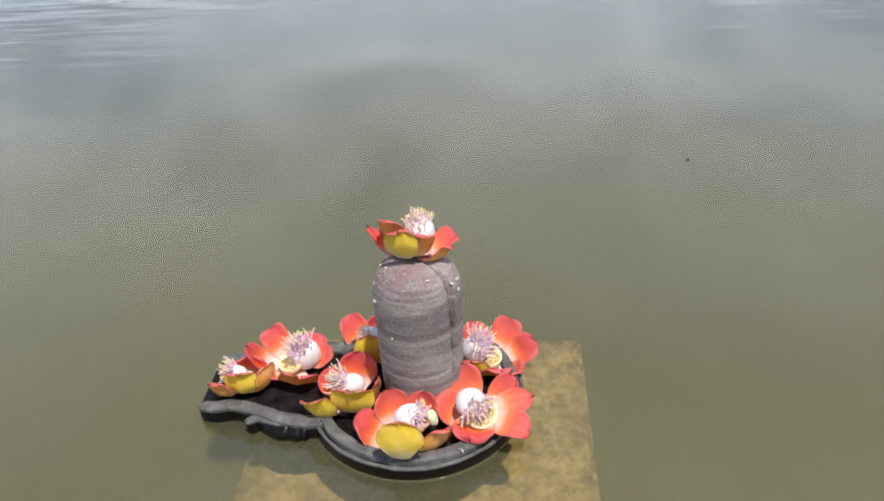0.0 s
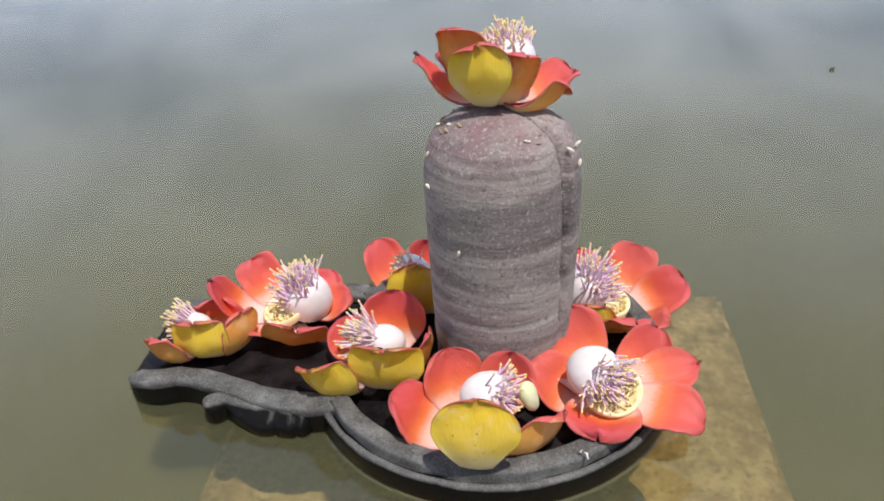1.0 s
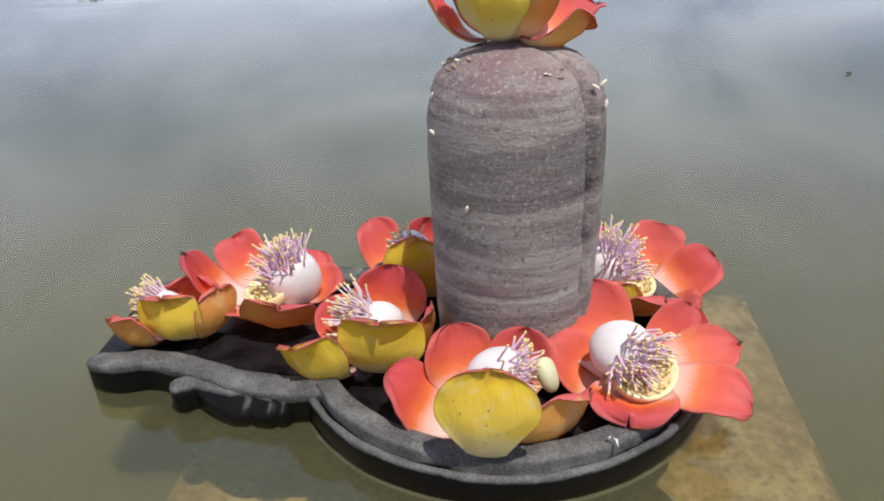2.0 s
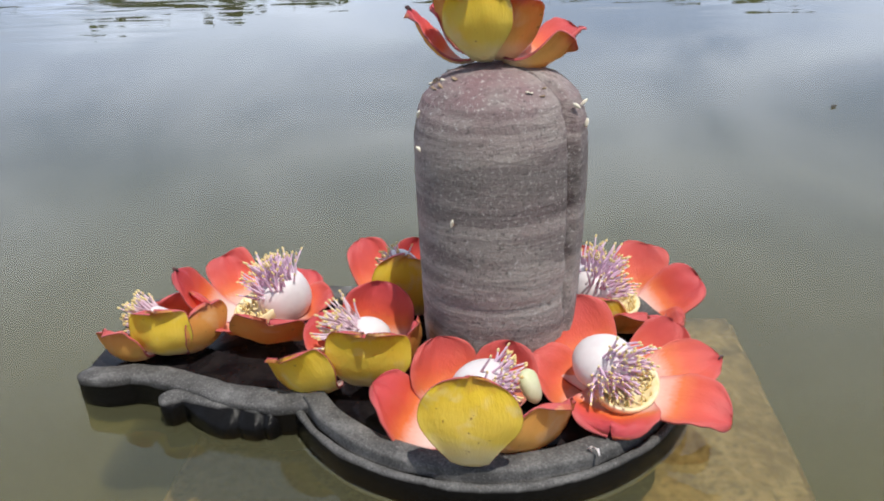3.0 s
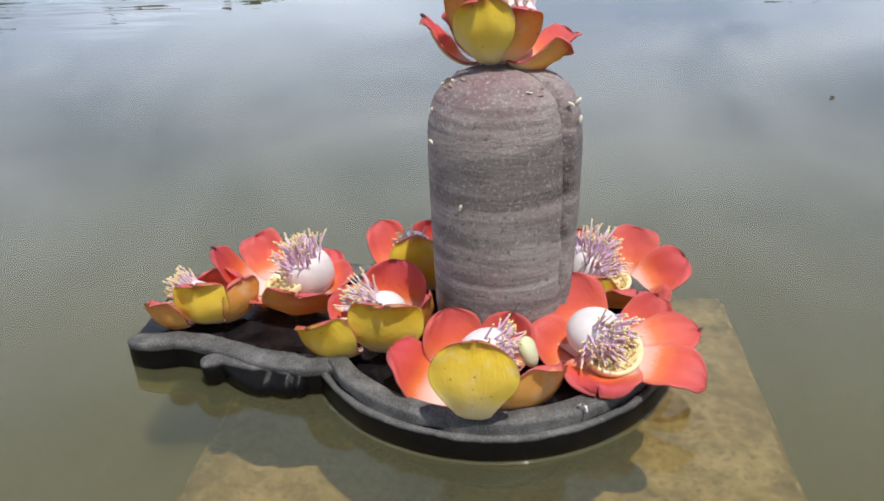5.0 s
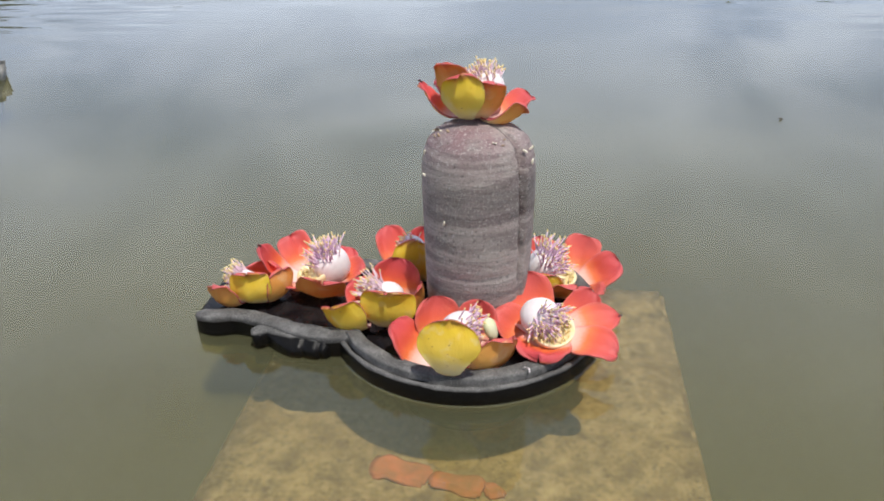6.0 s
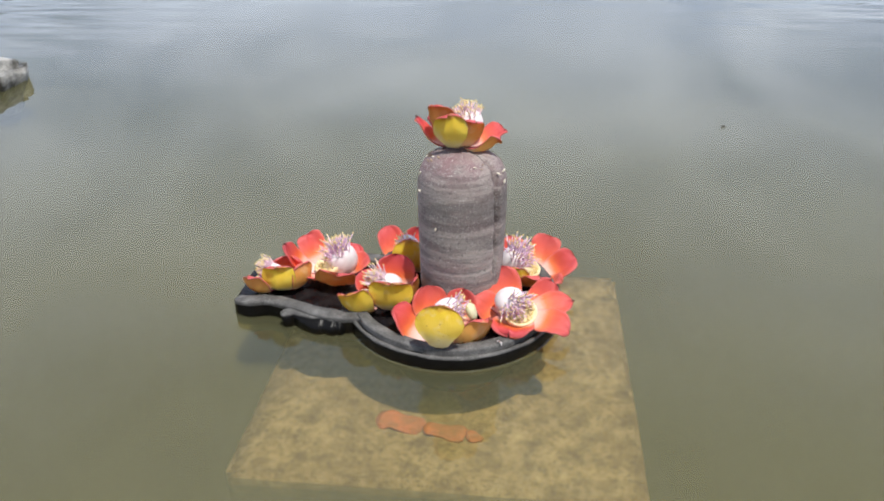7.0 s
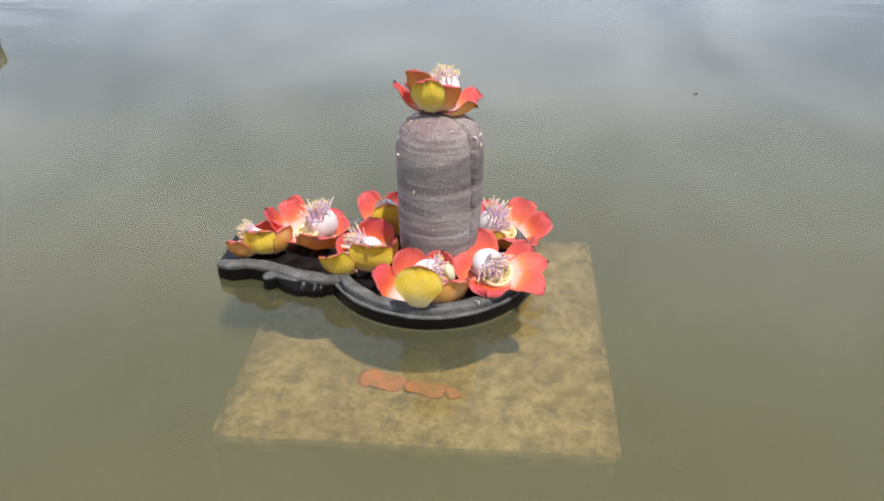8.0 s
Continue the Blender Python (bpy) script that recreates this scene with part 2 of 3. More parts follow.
# Half-clear olive colour standing in for the haze of deep silty water
def depth_haze():
    k = Mat("depth_haze")
    col = k.ramp(k.noise(3.0, 4, 0.6), (0.35, (0.180, 0.176, 0.084)), (0.65, (0.210, 0.205, 0.098)))
    mx = k.node("ShaderNodeMixShader", {1: k.node("ShaderNodeBsdfDiffuse", {"Color": col}).outputs[0], 2: k.node("ShaderNodeBsdfTransparent").outputs[0]})
    mx.inputs[0].default_value = 0.68
    return k.done(mx.outputs[0])


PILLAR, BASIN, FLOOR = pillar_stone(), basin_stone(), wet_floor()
INNER = petal_inner()
YELLOW = petal_outer("petal_outer_yellow", (0.92, 0.86, 0.52), (0.93, 0.79, 0.13), (0.92, 0.72, 0.05), (0.62, 0.24, 0.06))
AMBER = petal_outer("petal_outer_amber", (0.90, 0.72, 0.44), (0.89, 0.58, 0.15), (0.87, 0.43, 0.10), (0.74, 0.18, 0.11))
RIM = plain("petal_rim", (0.20, 0.035, 0.035), (0.60, 0.12, 0.12), 160, 0.5)
HOOD = plain("hood_white", (0.80, 0.72, 0.72), (0.86, 0.82, 0.80), 120, 0.45, 0.15, 0.0006, 0.12)
DISC = plain("disc_cream", (0.74, 0.60, 0.28), (0.84, 0.75, 0.52), 150, 0.5, 0.3, 0.0006)
LILAC = plain("stamen_lilac", (0.80, 0.52, 0.72), (0.90, 0.73, 0.83), 110, 0.5, 0.1, 0.0003, 0.15)
PALE = plain("stamen_pale", (0.80, 0.56, 0.66), (0.88, 0.74, 0.76), 110, 0.5, 0.1, 0.0003, 0.15)
ANTHER = plain("anther_yellow", (0.76, 0.56, 0.20), (0.86, 0.74, 0.40), 300, 0.6)
RICE = plain("rice", (0.74, 0.66, 0.50), (0.85, 0.80, 0.68), 400, 0.5)
HUSK = plain("dried_bits", (0.22, 0.15, 0.09), (0.42, 0.31, 0.20), 300, 0.8)
PALEGREEN = plain("pale_green", (0.62, 0.66, 0.36), (0.78, 0.78, 0.55), 120, 0.45, 0.2, 0.0006, 0.12)
CONCRETE, WATER = plinth_concrete(), pond_water()
HAZE = depth_haze()
MUD = plain("pond_mud", (0.12, 0.115, 0.068), (0.16, 0.15, 0.085), 6, 0.9)
ROCK = plain("rock", (0.03, 0.027, 0.020), (0.42, 0.41, 0.38), 26, 0.85, 0.8, 0.02)
LEAFBROWN = plain("dead_leaf", (0.035, 0.028, 0.02), (0.10, 0.075, 0.045), 40, 0.7)
WOODS = plain("foliage", (0.025, 0.045, 0.018), (0.07, 0.11, 0.035), 0.8, 0.8, 0.6, 0.3)
DARKTIP = plain("withered_tip", (0.02, 0.008, 0.01), (0.08, 0.025, 0.03), 300, 0.6)
TERRACOTTA = plain("terracotta", (0.36, 0.19, 0.075), (0.74, 0.24, 0.10), 60, 0.85, 0.5, 0.003)
EARTH = plain("bank_earth", (0.12, 0.10, 0.06), (0.24, 0.20, 0.12), 0.6, 0.9)


# ---- building helpers ----
def mesh_of(bm, name, mats, smooth=True):
    bmesh.ops.recalc_face_normals(bm, faces=bm.faces)
    me = bpy.data.meshes.new(name)
    bm.to_mesh(me)
    bm.free()
    for m in mats if isinstance(mats, (list, tuple)) else [mats]:
        me.materials.append(m)
    me.polygons.foreach_set("use_smooth", [smooth] * len(me.polygons))
    return me


def part(name, bm, material, parent, label="", smooth=True):
    ob = new(name, mesh_of(bm, name, material, smooth))
    ob.parent = parent
    return tagged(ob, label)


def lathe(bm, profile, steps=96, start=0.0, turn=2 * math.pi, centre=(0, 0), bend=None):
    """Spin a list of (radius, z) round a vertical line. bend(angle, r, z) gives the radius to use."""
    closed = abs(turn - 2 * math.pi) < 1e-6
    n = steps if closed else steps + 1
    rings = []
    for i in range(n):
        a = start + turn * i / steps
        rings.append([bm.verts.new((centre[0] + (bend(a, r, z) if bend else r) * math.cos(a), centre[1] + (bend(a, r, z) if bend else r) * math.sin(a), z)) for r, z in profile])
    for i in range(steps):
        p, q = rings[i], rings[(i + 1) % n]
        for j in range(len(profile) - 1):
            bm.faces.new((p[j], q[j], q[j + 1], p[j + 1]))
    if not closed:
        for e in (rings[0], rings[-1]):
            bm.faces.new(e)
    return rings


def smoothed(knots, per=8):
    """A Catmull-Rom line through knots of any width."""
    ks = [np.array(k, float) for k in knots]
    ks = [2 * ks[0] - ks[1]] + ks + [2 * ks[-1] - ks[-2]]
    line = []
    for i in range(1, len(ks) - 2):
        p0, p1, p2, p3 = ks[i - 1:i + 3]
        for j in range(per):
            t = j / per
            line.append(0.5 * (2 * p1 + (p2 - p0) * t + (2 * p0 - 5 * p1 + 4 * p2 - p3) * t * t + (3 * p1 - p0 - 3 * p2 + p3) * t ** 3))
    line.append(ks[-2])
    return line


def band(bm, knots, low):
    """A carved stone band: knots are (x, y, half width, top); its section is a block with a worn, rounded top."""
    line = smoothed(knots)
    rings = []
    for i, (x, y, h, top) in enumerate(line):
        a, b = line[max(0, i - 1)], line[min(len(line) - 1, i + 1)]
        d = np.array([b[0] - a[0], b[1] - a[1]])
        d /= np.linalg.norm(d)
        nx, ny = -d[1], d[0]
        sec = ((-0.84, low), (-0.9, top * 0.3), (-0.98, top - 0.004), (-1.0, top - 0.0022), (-0.94, top - 0.0008), (-0.82, top - 0.0002), (0.0, top + 0.0004), (0.82, top - 0.0002), (0.94, top - 0.0008), (1.0, top - 0.0022), (0.98, top - 0.004), (0.9, top * 0.3), (0.84, low))
        rings.append([bm.verts.new((x + nx * s * h, y + ny * s * h, z)) for s, z in sec])
    for p, q in zip(rings, rings[1:]):
        for j in range(len(p)):
            bm.faces.new((p[j], q[j], q[(j + 1) % len(p)], p[(j + 1) % len(p)]))
    bm.faces.new(rings[0]), bm.faces.new(rings[-1])


def worn(bm, amount, scale):
    for v in bm.verts:
        v.co += noise.noise_vector(v.co * scale) * amount


def tube(bm, pts, radii, sides=5):
    rings = []
    for i, p in enumerate(pts):
        d = (pts[min(i + 1, len(pts) - 1)] - pts[max(i - 1, 0)]).normalized()
        a = d.orthogonal().normalized()
        b = d.cross(a)
        rings.append([bm.verts.new(p + (a * math.cos(t) + b * math.sin(t)) * radii[i]) for t in (2 * math.pi * k / sides for k in range(sides))])
    for p, q in zip(rings, rings[1:]):
        for k in range(sides):
            bm.faces.new((p[k], p[(k + 1) % sides], q[(k + 1) % sides], q[k]))
    bm.faces.new(rings[0]), bm.faces.new(rings[-1])


def blob(bm, centre, size, axis=Vector((0, 0, 1)), u=12, v=8):
    m = Matrix.Translation(centre) @ axis.to_track_quat("Z", "Y").to_matrix().to_4x4() @ Matrix.Diagonal((*size, 1))
    bmesh.ops.create_uvsphere(bm, u_segments=u, v_segments=v, radius=1.0, matrix=m)


# ---- pond ----
bm = bmesh.new()
bmesh.ops.create_grid(bm, x_segments=8, y_segments=8, size=300, matrix=Matrix.Translation((0, 0, 0)))
tagged(new("water", mesh_of(bm, "water", WATER)), "still murky olive pond water reflecting a cloudy sky", "water", kind="structure")
bm = bmesh.new()
bmesh.ops.create_grid(bm, x_segments=2, y_segments=2, size=300, matrix=Matrix.Translation((0, 0, -0.19)))
tagged(new("pond_bed", mesh_of(bm, "pond_bed", MUD)), "dim brown muddy bed of the pond", "ground", kind="structure")


# Stacked half-clear sheets, added to imitate the murky water's haze with depth
for depth in (0.088, 0.098, 0.110, 0.124, 0.140):
    bm = bmesh.new()
    bmesh.ops.create_grid(bm, x_segments=2, y_segments=2, size=60, matrix=Matrix.Translation((0, 0, -depth)))
    tagged(new("silt_layer", mesh_of(bm, "silt_layer", HAZE)), "half-clear olive sheet added to haze the silty water with depth", "water", kind="structure")


def plinth():
    bm = bmesh.new()
    bmesh.ops.create_cube(bm, size=1.0, matrix=Matrix.Translation((-0.0145, -0.0065, -0.21)) @ Matrix.Diagonal((0.451, 0.443, 0.26, 1)))
    bmesh.ops.bevel(bm, geom=bm.edges[:], offset=0.007, segments=2, affect="EDGES")
    bmesh.ops.subdivide_edges(bm, edges=[e for e in bm.edges if e.calc_length() > 0.1], cuts=14, use_grid_fill=True)
    worn(bm, 0.0018, 34)
    ob = new("submerged_plinth", mesh_of(bm, "submerged_plinth", CONCRETE))
    tagged(ob, "square concrete plinth under water with algae-yellowed rough top", "plinth")


plinth()


def sunken_tile(x, y, length, depth, turn, seed):
    bm = bmesh.new()
    bmesh.ops.create_cube(bm, size=1.0, matrix=Matrix.Rotation(radians(turn), 4, "Z") @ Matrix.Diagonal((length, depth, 0.008, 1)))
    bmesh.ops.bevel(bm, geom=bm.edges[:], offset=0.0025, segments=2, affect="EDGES")
    bmesh.ops.subdivide_edges(bm, edges=[e for e in bm.edges if e.calc_length() > 0.01], cuts=7, use_grid_fill=True)
    for v in bm.verts:
        v.co += noise.noise_vector(v.co * 55 + Vector((seed * 7, 0, 0))) * 0.006
        v.co += Vector((x, y, -0.0775))
    tagged(new("sunken_tile", mesh_of(bm, "sunken_tile", TERRACOTTA)), "broken red terracotta piece lying on the plinth under water", "tile", "tile fragments")


for row in ((-0.062, -0.137, 0.056, 0.024, -9, 1), (-0.008, -0.147, 0.046, 0.021, -12, 2), (0.024, -0.153, 0.018, 0.015, 14, 3)):
    sunken_tile(*row)


# ---- basin and pillar ----
def basin():
    top = tagged(new("stone_basin"), "black carved stone basin with a long leaf-edged spout, half awash", "stone basin")
    centre = (-0.012, -0.005)
    ring = [(0.106, -0.014), (0.1105, 0.012), (0.1118, 0.0225), (0.1124, 0.0240), (0.1136, 0.0247), (0.119, 0.0250), (0.1242, 0.0247), (0.1254, 0.0240), (0.1258, 0.0225), (0.1258, 0.0185), (0.1261, 0.0160), (0.1268, 0.0152), (0.1276, 0.0158),
            (0.1282, 0.0182), (0.1306, 0.0185), (0.1318, 0.0178), (0.1324, 0.0162), (0.1328, 0.0108), (0.1328, 0.004), (0.1318, -0.002), (0.128, -0.009), (0.12, -0.014)]
    bm = bmesh.new()
    lathe(bm, ring + [ring[0]], 110, radians(-149), radians(298), centre)
    bmesh.ops.remove_doubles(bm, verts=bm.verts, dist=1e-6)
    worn(bm, 0.0008, 60)
    part("rim", bm, BASIN, top, "stepped black stone rim, wet along the water, side shade painted in")
    for knots in (((-0.116, -0.066, 0.0095, 0.0225), (-0.135, -0.068, 0.0095, 0.022), (-0.163, -0.0635, 0.0088, 0.0215), (-0.188, -0.055, 0.0085, 0.0215), (-0.212, -0.0465, 0.0088, 0.022),
                             (-0.236, -0.042, 0.0078, 0.022), (-0.256, -0.0455, 0.0088, 0.022), (-0.27, -0.0435, 0.0075, 0.0215), (-0.2755, -0.042, 0.004, 0.02)),):
        for sgn in (1, -1):
            bm = bmesh.new()
            band(bm, [(x, y * sgn, h, t) for x, y, h, t in knots], -0.012)
            worn(bm, 0.001, 90)
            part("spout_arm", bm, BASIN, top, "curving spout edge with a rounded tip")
    leaf = ((-0.2125, -0.0655, -0.0675, 0.0190, 0.0170), (-0.2090, -0.0625, -0.0715, 0.0205, 0.0160), (-0.2030, -0.0600, -0.0715, 0.0205, 0.0140), (-0.1970, -0.0595, -0.0675, 0.0200, 0.0150),
            (-0.1900, -0.0620, -0.0715, 0.0190, 0.0130), (-0.1800, -0.0640, -0.0785, 0.0182, 0.0108), (-0.1700, -0.0655, -0.0825, 0.0178, 0.0095), (-0.1630, -0.0665, -0.0835, 0.0176, 0.0090),
            (-0.1585, -0.0670, -0.0812, 0.0172, 0.0085), (-0.1540, -0.0675, -0.0835, 0.0176, 0.0092), (-0.1470, -0.0685, -0.0845, 0.0178, 0.0098), (-0.1425, -0.0685, -0.0818, 0.0172, 0.0090),
            (-0.1385, -0.0690, -0.0830, 0.0175, 0.0100), (-0.1335, -0.0700, -0.0770, 0.0150, 0.0090))
    for sgn in (1, -1):
        bm = bmesh.new()
        rings = []
        for x, near, far, high, low in smoothed(leaf, 5):
            w = far - near
            sec = ((near, -0.006), (near + 0.0003, high - 0.0012), (near + w * 0.10, high), (near + w * 0.28, high + 0.0003), (near + w * 0.5, high - (high - low) * 0.22), (near + w * 0.78, low + (high - low) * 0.36),
                   (near + w * 0.95, low + 0.0010), (far, low - 0.0012), (near + w * 0.97, low * 0.45), (near + w * 0.82, -0.006))
            rings.append([bm.verts.new((x, y * sgn, z)) for y, z in sec])
        for p, q in zip(rings, rings[1:]):
            for j in range(len(p)):
                bm.faces.new((p[j], q[j], q[(j + 1) % len(p)], p[(j + 1) % len(p)]))
        bm.faces.new(rings[0]), bm.faces.new(rings[-1])
        worn(bm, 0.0009, 140)
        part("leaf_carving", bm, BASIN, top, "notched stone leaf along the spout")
    bm = bmesh.new()
    lathe(bm, [(0.0005, 0.0125), (0.05, 0.0125), (0.09, 0.0123), (0.1115, 0.0125), (0.1115, -0.012), (0.0005, -0.012)], 72, centre=centre)
    part("bowl_floor", bm, FLOOR, top, "glossy wet black bowl floor")
    bm = bmesh.new()
    rows = [(-0.118, 0.067), (-0.15, 0.064), (-0.19, 0.053), (-0.23, 0.042), (-0.262, 0.043), (-0.278, 0.038)]
    up = [[bm.verts.new((x, y * s, 0.0137)) for s in (-1, -0.5, 0, 0.5, 1)] for x, y in rows]
    dn = [[bm.verts.new((x, y * s, -0.011)) for s in (-1, -0.5, 0, 0.5, 1)] for x, y in rows]
    for i in range(len(rows) - 1):
        for j in range(4):
            bm.faces.new((up[i][j], up[i][j + 1], up[i + 1][j + 1], up[i + 1][j]))
            bm.faces.new((dn[i][j], dn[i + 1][j], dn[i + 1][j + 1], dn[i][j + 1]))
        bm.faces.new((up[i][0], up[i + 1][0], dn[i + 1][0], dn[i][0])), bm.faces.new((up[i][4], dn[i][4], dn[i + 1][4], up[i + 1][4]))
    for j in range(4):
        bm.faces.new((up[-1][j], up[-1][j + 1], dn[-1][j + 1], dn[-1][j])), bm.faces.new((up[0][j], dn[0][j], dn[0][j + 1], up[0][j + 1]))
    part("spout_floor", bm, FLOOR, top, "wet black spout channel", smooth=False)
    bm = bmesh.new()
    lathe(bm, [(0.0005, -0.011), (0.085, -0.011), (0.066, -0.03), (0.06, -0.055), (0.068, -0.072), (0.07, -0.0815), (0.0005, -0.0815)], 64, centre=centre)
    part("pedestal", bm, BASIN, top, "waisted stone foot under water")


def pillar():
    prof = [(0.0005, -0.004), (0.047, -0.004), (0.0482, 0.008), (0.0488, 0.03), (0.0493, 0.06), (0.0497, 0.09), (0.0499, 0.12), (0.0498, 0.145), (0.0493, 0.16), (0.0482, 0.171), (0.0462, 0.180),
            (0.0432, 0.188), (0.0372, 0.1945), (0.0315, 0.1995), (0.024, 0.2032), (0.014, 0.2055), (0.006, 0.2062), (0.0005, 0.2063)]
    fine = []
    for (r0, z0), (r1, z1) in zip(prof, prof[1:]):
        for i in range(8):
            fine.append((r0 + (r1 - r0) * i / 8, z0 + (z1 - z0) * i / 8))
    fine.append(prof[-1])

    def drip(a, r, z):
        a = math.degrees(math.atan2(math.sin(a), math.cos(a)))
        wide = 1.0 if z > 0.135 else max(0.45, 1 - (0.135 - z) * 7)
        wob = 3.0 * noise.noise(Vector((z * 60, 0, 3)))
        left = min(1, max(0, (a + 31 + wob) / 4))
        right = min(1, max(0, (40 - a) / 26))
        lift = 0.0034 * wide * left * left * (3 - 2 * left) * right * min(1, max(0, (r - 0.012) / 0.02))
        groove = -0.0026 * math.exp(-((a + 33.5 + wob) / 2.4) ** 2) * min(1, r / 0.03) * (1 if z > 0.05 else 0.3)
        ringed = -0.0014 * math.exp(-((z - 0.062 - 0.002 * math.sin(radians(a))) / 0.0011) ** 2) - 0.0005 * math.exp(-((z - 0.118) / 0.0012) ** 2)
        return r + lift + groove + ringed + 0.0005 * noise.noise(Vector((math.cos(radians(a)) * 2, math.sin(radians(a)) * 2, z * 90)))

    bm = bmesh.new()
    lathe(bm, fine, 300, centre=(-0.0035, 0.0), bend=drip)
    bmesh.ops.remove_doubles(bm, verts=bm.verts, dist=2e-5)
    for v in bm.verts:
        v.co.z += 0.0125
        v.co.z = v.co.z if v.co.z < 0.1 else 0.1 + (v.co.z - 0.1) * (0.1055 / 0.1188)
    ob = new("stone_pillar", mesh_of(bm, "stone_pillar", PILLAR))
    tagged(ob, "rounded grey granite pillar with faint bands and a raised side ridge", "stone pillar")


basin()
pillar()
bm = bmesh.new()
lathe(bm, [(0.1326, 0.0013), (0.1334, 0.0006), (0.1343, 0.0002)], 110, radians(-146), radians(292), (-0.012, -0.005))
for f in [f for f in bm.faces if len(f.verts) > 4 or f.calc_area() > 1e-4]:
    bm.faces.remove(f)
tagged(new("water_edge", mesh_of(bm, "water_edge", WATER)), "pond water creeping up the basin's rim", "water", kind="structure")


# ---- flowers ----
def petal(flower, base, tip, width, inner, bulge, cup, outer, curl=0.0, square=2.2, withered=False, claw=0.42, seed=0):
    """One fleshy spoon-shaped petal from base to tip; inner is the way its coral face looks. It has an inner face, an outer face and a thin dark rim."""
    B, T = Vector(base), Vector(tip)
    d = T - B
    L = d.length
    dn = d.normalized()
    n = Vector(inner)
    n = (n - dn * n.dot(dn)).normalized()
    lat = dn.cross(n)
    rows, cols, thick = 22, 16, 0.0012
    rng = random.Random(seed)
    off = Vector((rng.uniform(0, 50), rng.uniform(0, 50), 0))
    bm = bmesh.new()
    uv = bm.loops.layers.uv.new("UVMap")
    grid = {}
    for i in range(rows + 1):
        s = 1 - (1 - i / rows) ** 1.7
        if s < 0.58:
            w = claw + (1 - claw) * math.sin(math.pi / 2 * (s / 0.58) ** (2.0 - claw))
        else:
            w = max(0.0, 1 - ((s - 0.58) / 0.42) ** square) ** (1 / square + 0.04)
        w = max(w, 0.05) * width / 2 * (1 if i else 0.55)
        spine = B + d * s - n * (bulge * L * 3.6 * s ** 0.75 * (1 - s) ** 1.1) - n * (curl * L * max(0.0, s - 0.68) ** 2 * 9)
        edge = max(0.0, (s - 0.86) / 0.14)
        spine -= n * (0.0016 * edge * edge)
        for j in range(cols + 1):
            u = math.sin((2 * j / cols - 1) * math.pi / 2 * 0.94) / math.sin(math.pi / 2 * 0.94)
            wave = (noise.noise(Vector((u * 1.5, s * 2.0, 0)) + off) * 0.0048 + noise.noise(Vector((u * 4.0, s * 3.6, 9)) + off) * 0.0016) * s
            ruffle = noise.noise(Vector((u * 5.0, s * 7.0, 21)) + off) * 0.0022 * s * max(0.0, abs(u) - 0.6) / 0.4
            fold = cup * w * u * u * min(1, 0.35 + s) * (1 - 0.55 * edge) - 0.0022 * s * (max(0.0, abs(u) - 0.78) / 0.22) ** 2
            roll = -curl * 0.006 * max(0, abs(u) - 0.7) * 3 * s
            p = spine + lat * (u * w * (1 - 0.16 * cup * u * u)) + n * (fold + wave + ruffle + roll)
            p += dn * (noise.noise(Vector((u * 2.4, 7, 0)) + off) * 0.0050 * s ** 3 * (w / width * 2))
            for k in (0, 1):
                grid[i, j, k] = (bm.verts.new(p + n * (thick * (1.5 - s) if k else 0)), (j / cols, s))

    def face(keys, mat):
        f = bm.faces.new([grid[q][0] for q in keys])
        f.material_index = mat
        for lo, q in zip(f.loops, keys):
            lo[uv].uv = grid[q][1]

    for i in range(rows):
        for j in range(cols):
            face([(i, j, 1), (i, j + 1, 1), (i + 1, j + 1, 1), (i + 1, j, 1)], 0)
            face([(i, j, 0), (i + 1, j, 0), (i + 1, j + 1, 0), (i, j + 1, 0)], 1)
        for j in (0, cols):
            face([(i, j, 0), (i, j, 1), (i + 1, j, 1), (i + 1, j, 0)], 2)
    for j in range(cols):
        for i in (0, rows):
            face([(i, j, 0), (i, j + 1, 0), (i, j + 1, 1), (i, j, 1)], 2)
    end = grid[rows, cols // 2, 1][0].co.copy()
    ob = part("petal", bm, [INNER, outer, RIM], flower)
    if withered:
        bm = bmesh.new()
        blob(bm, end, (0.0014, 0.0014, 0.0026), dn, 8, 6)
        worn(bm, 0.0007, 500)
        part("withered_tip", bm, DARKTIP, ob, "blackened dry petal tip")
    return ob


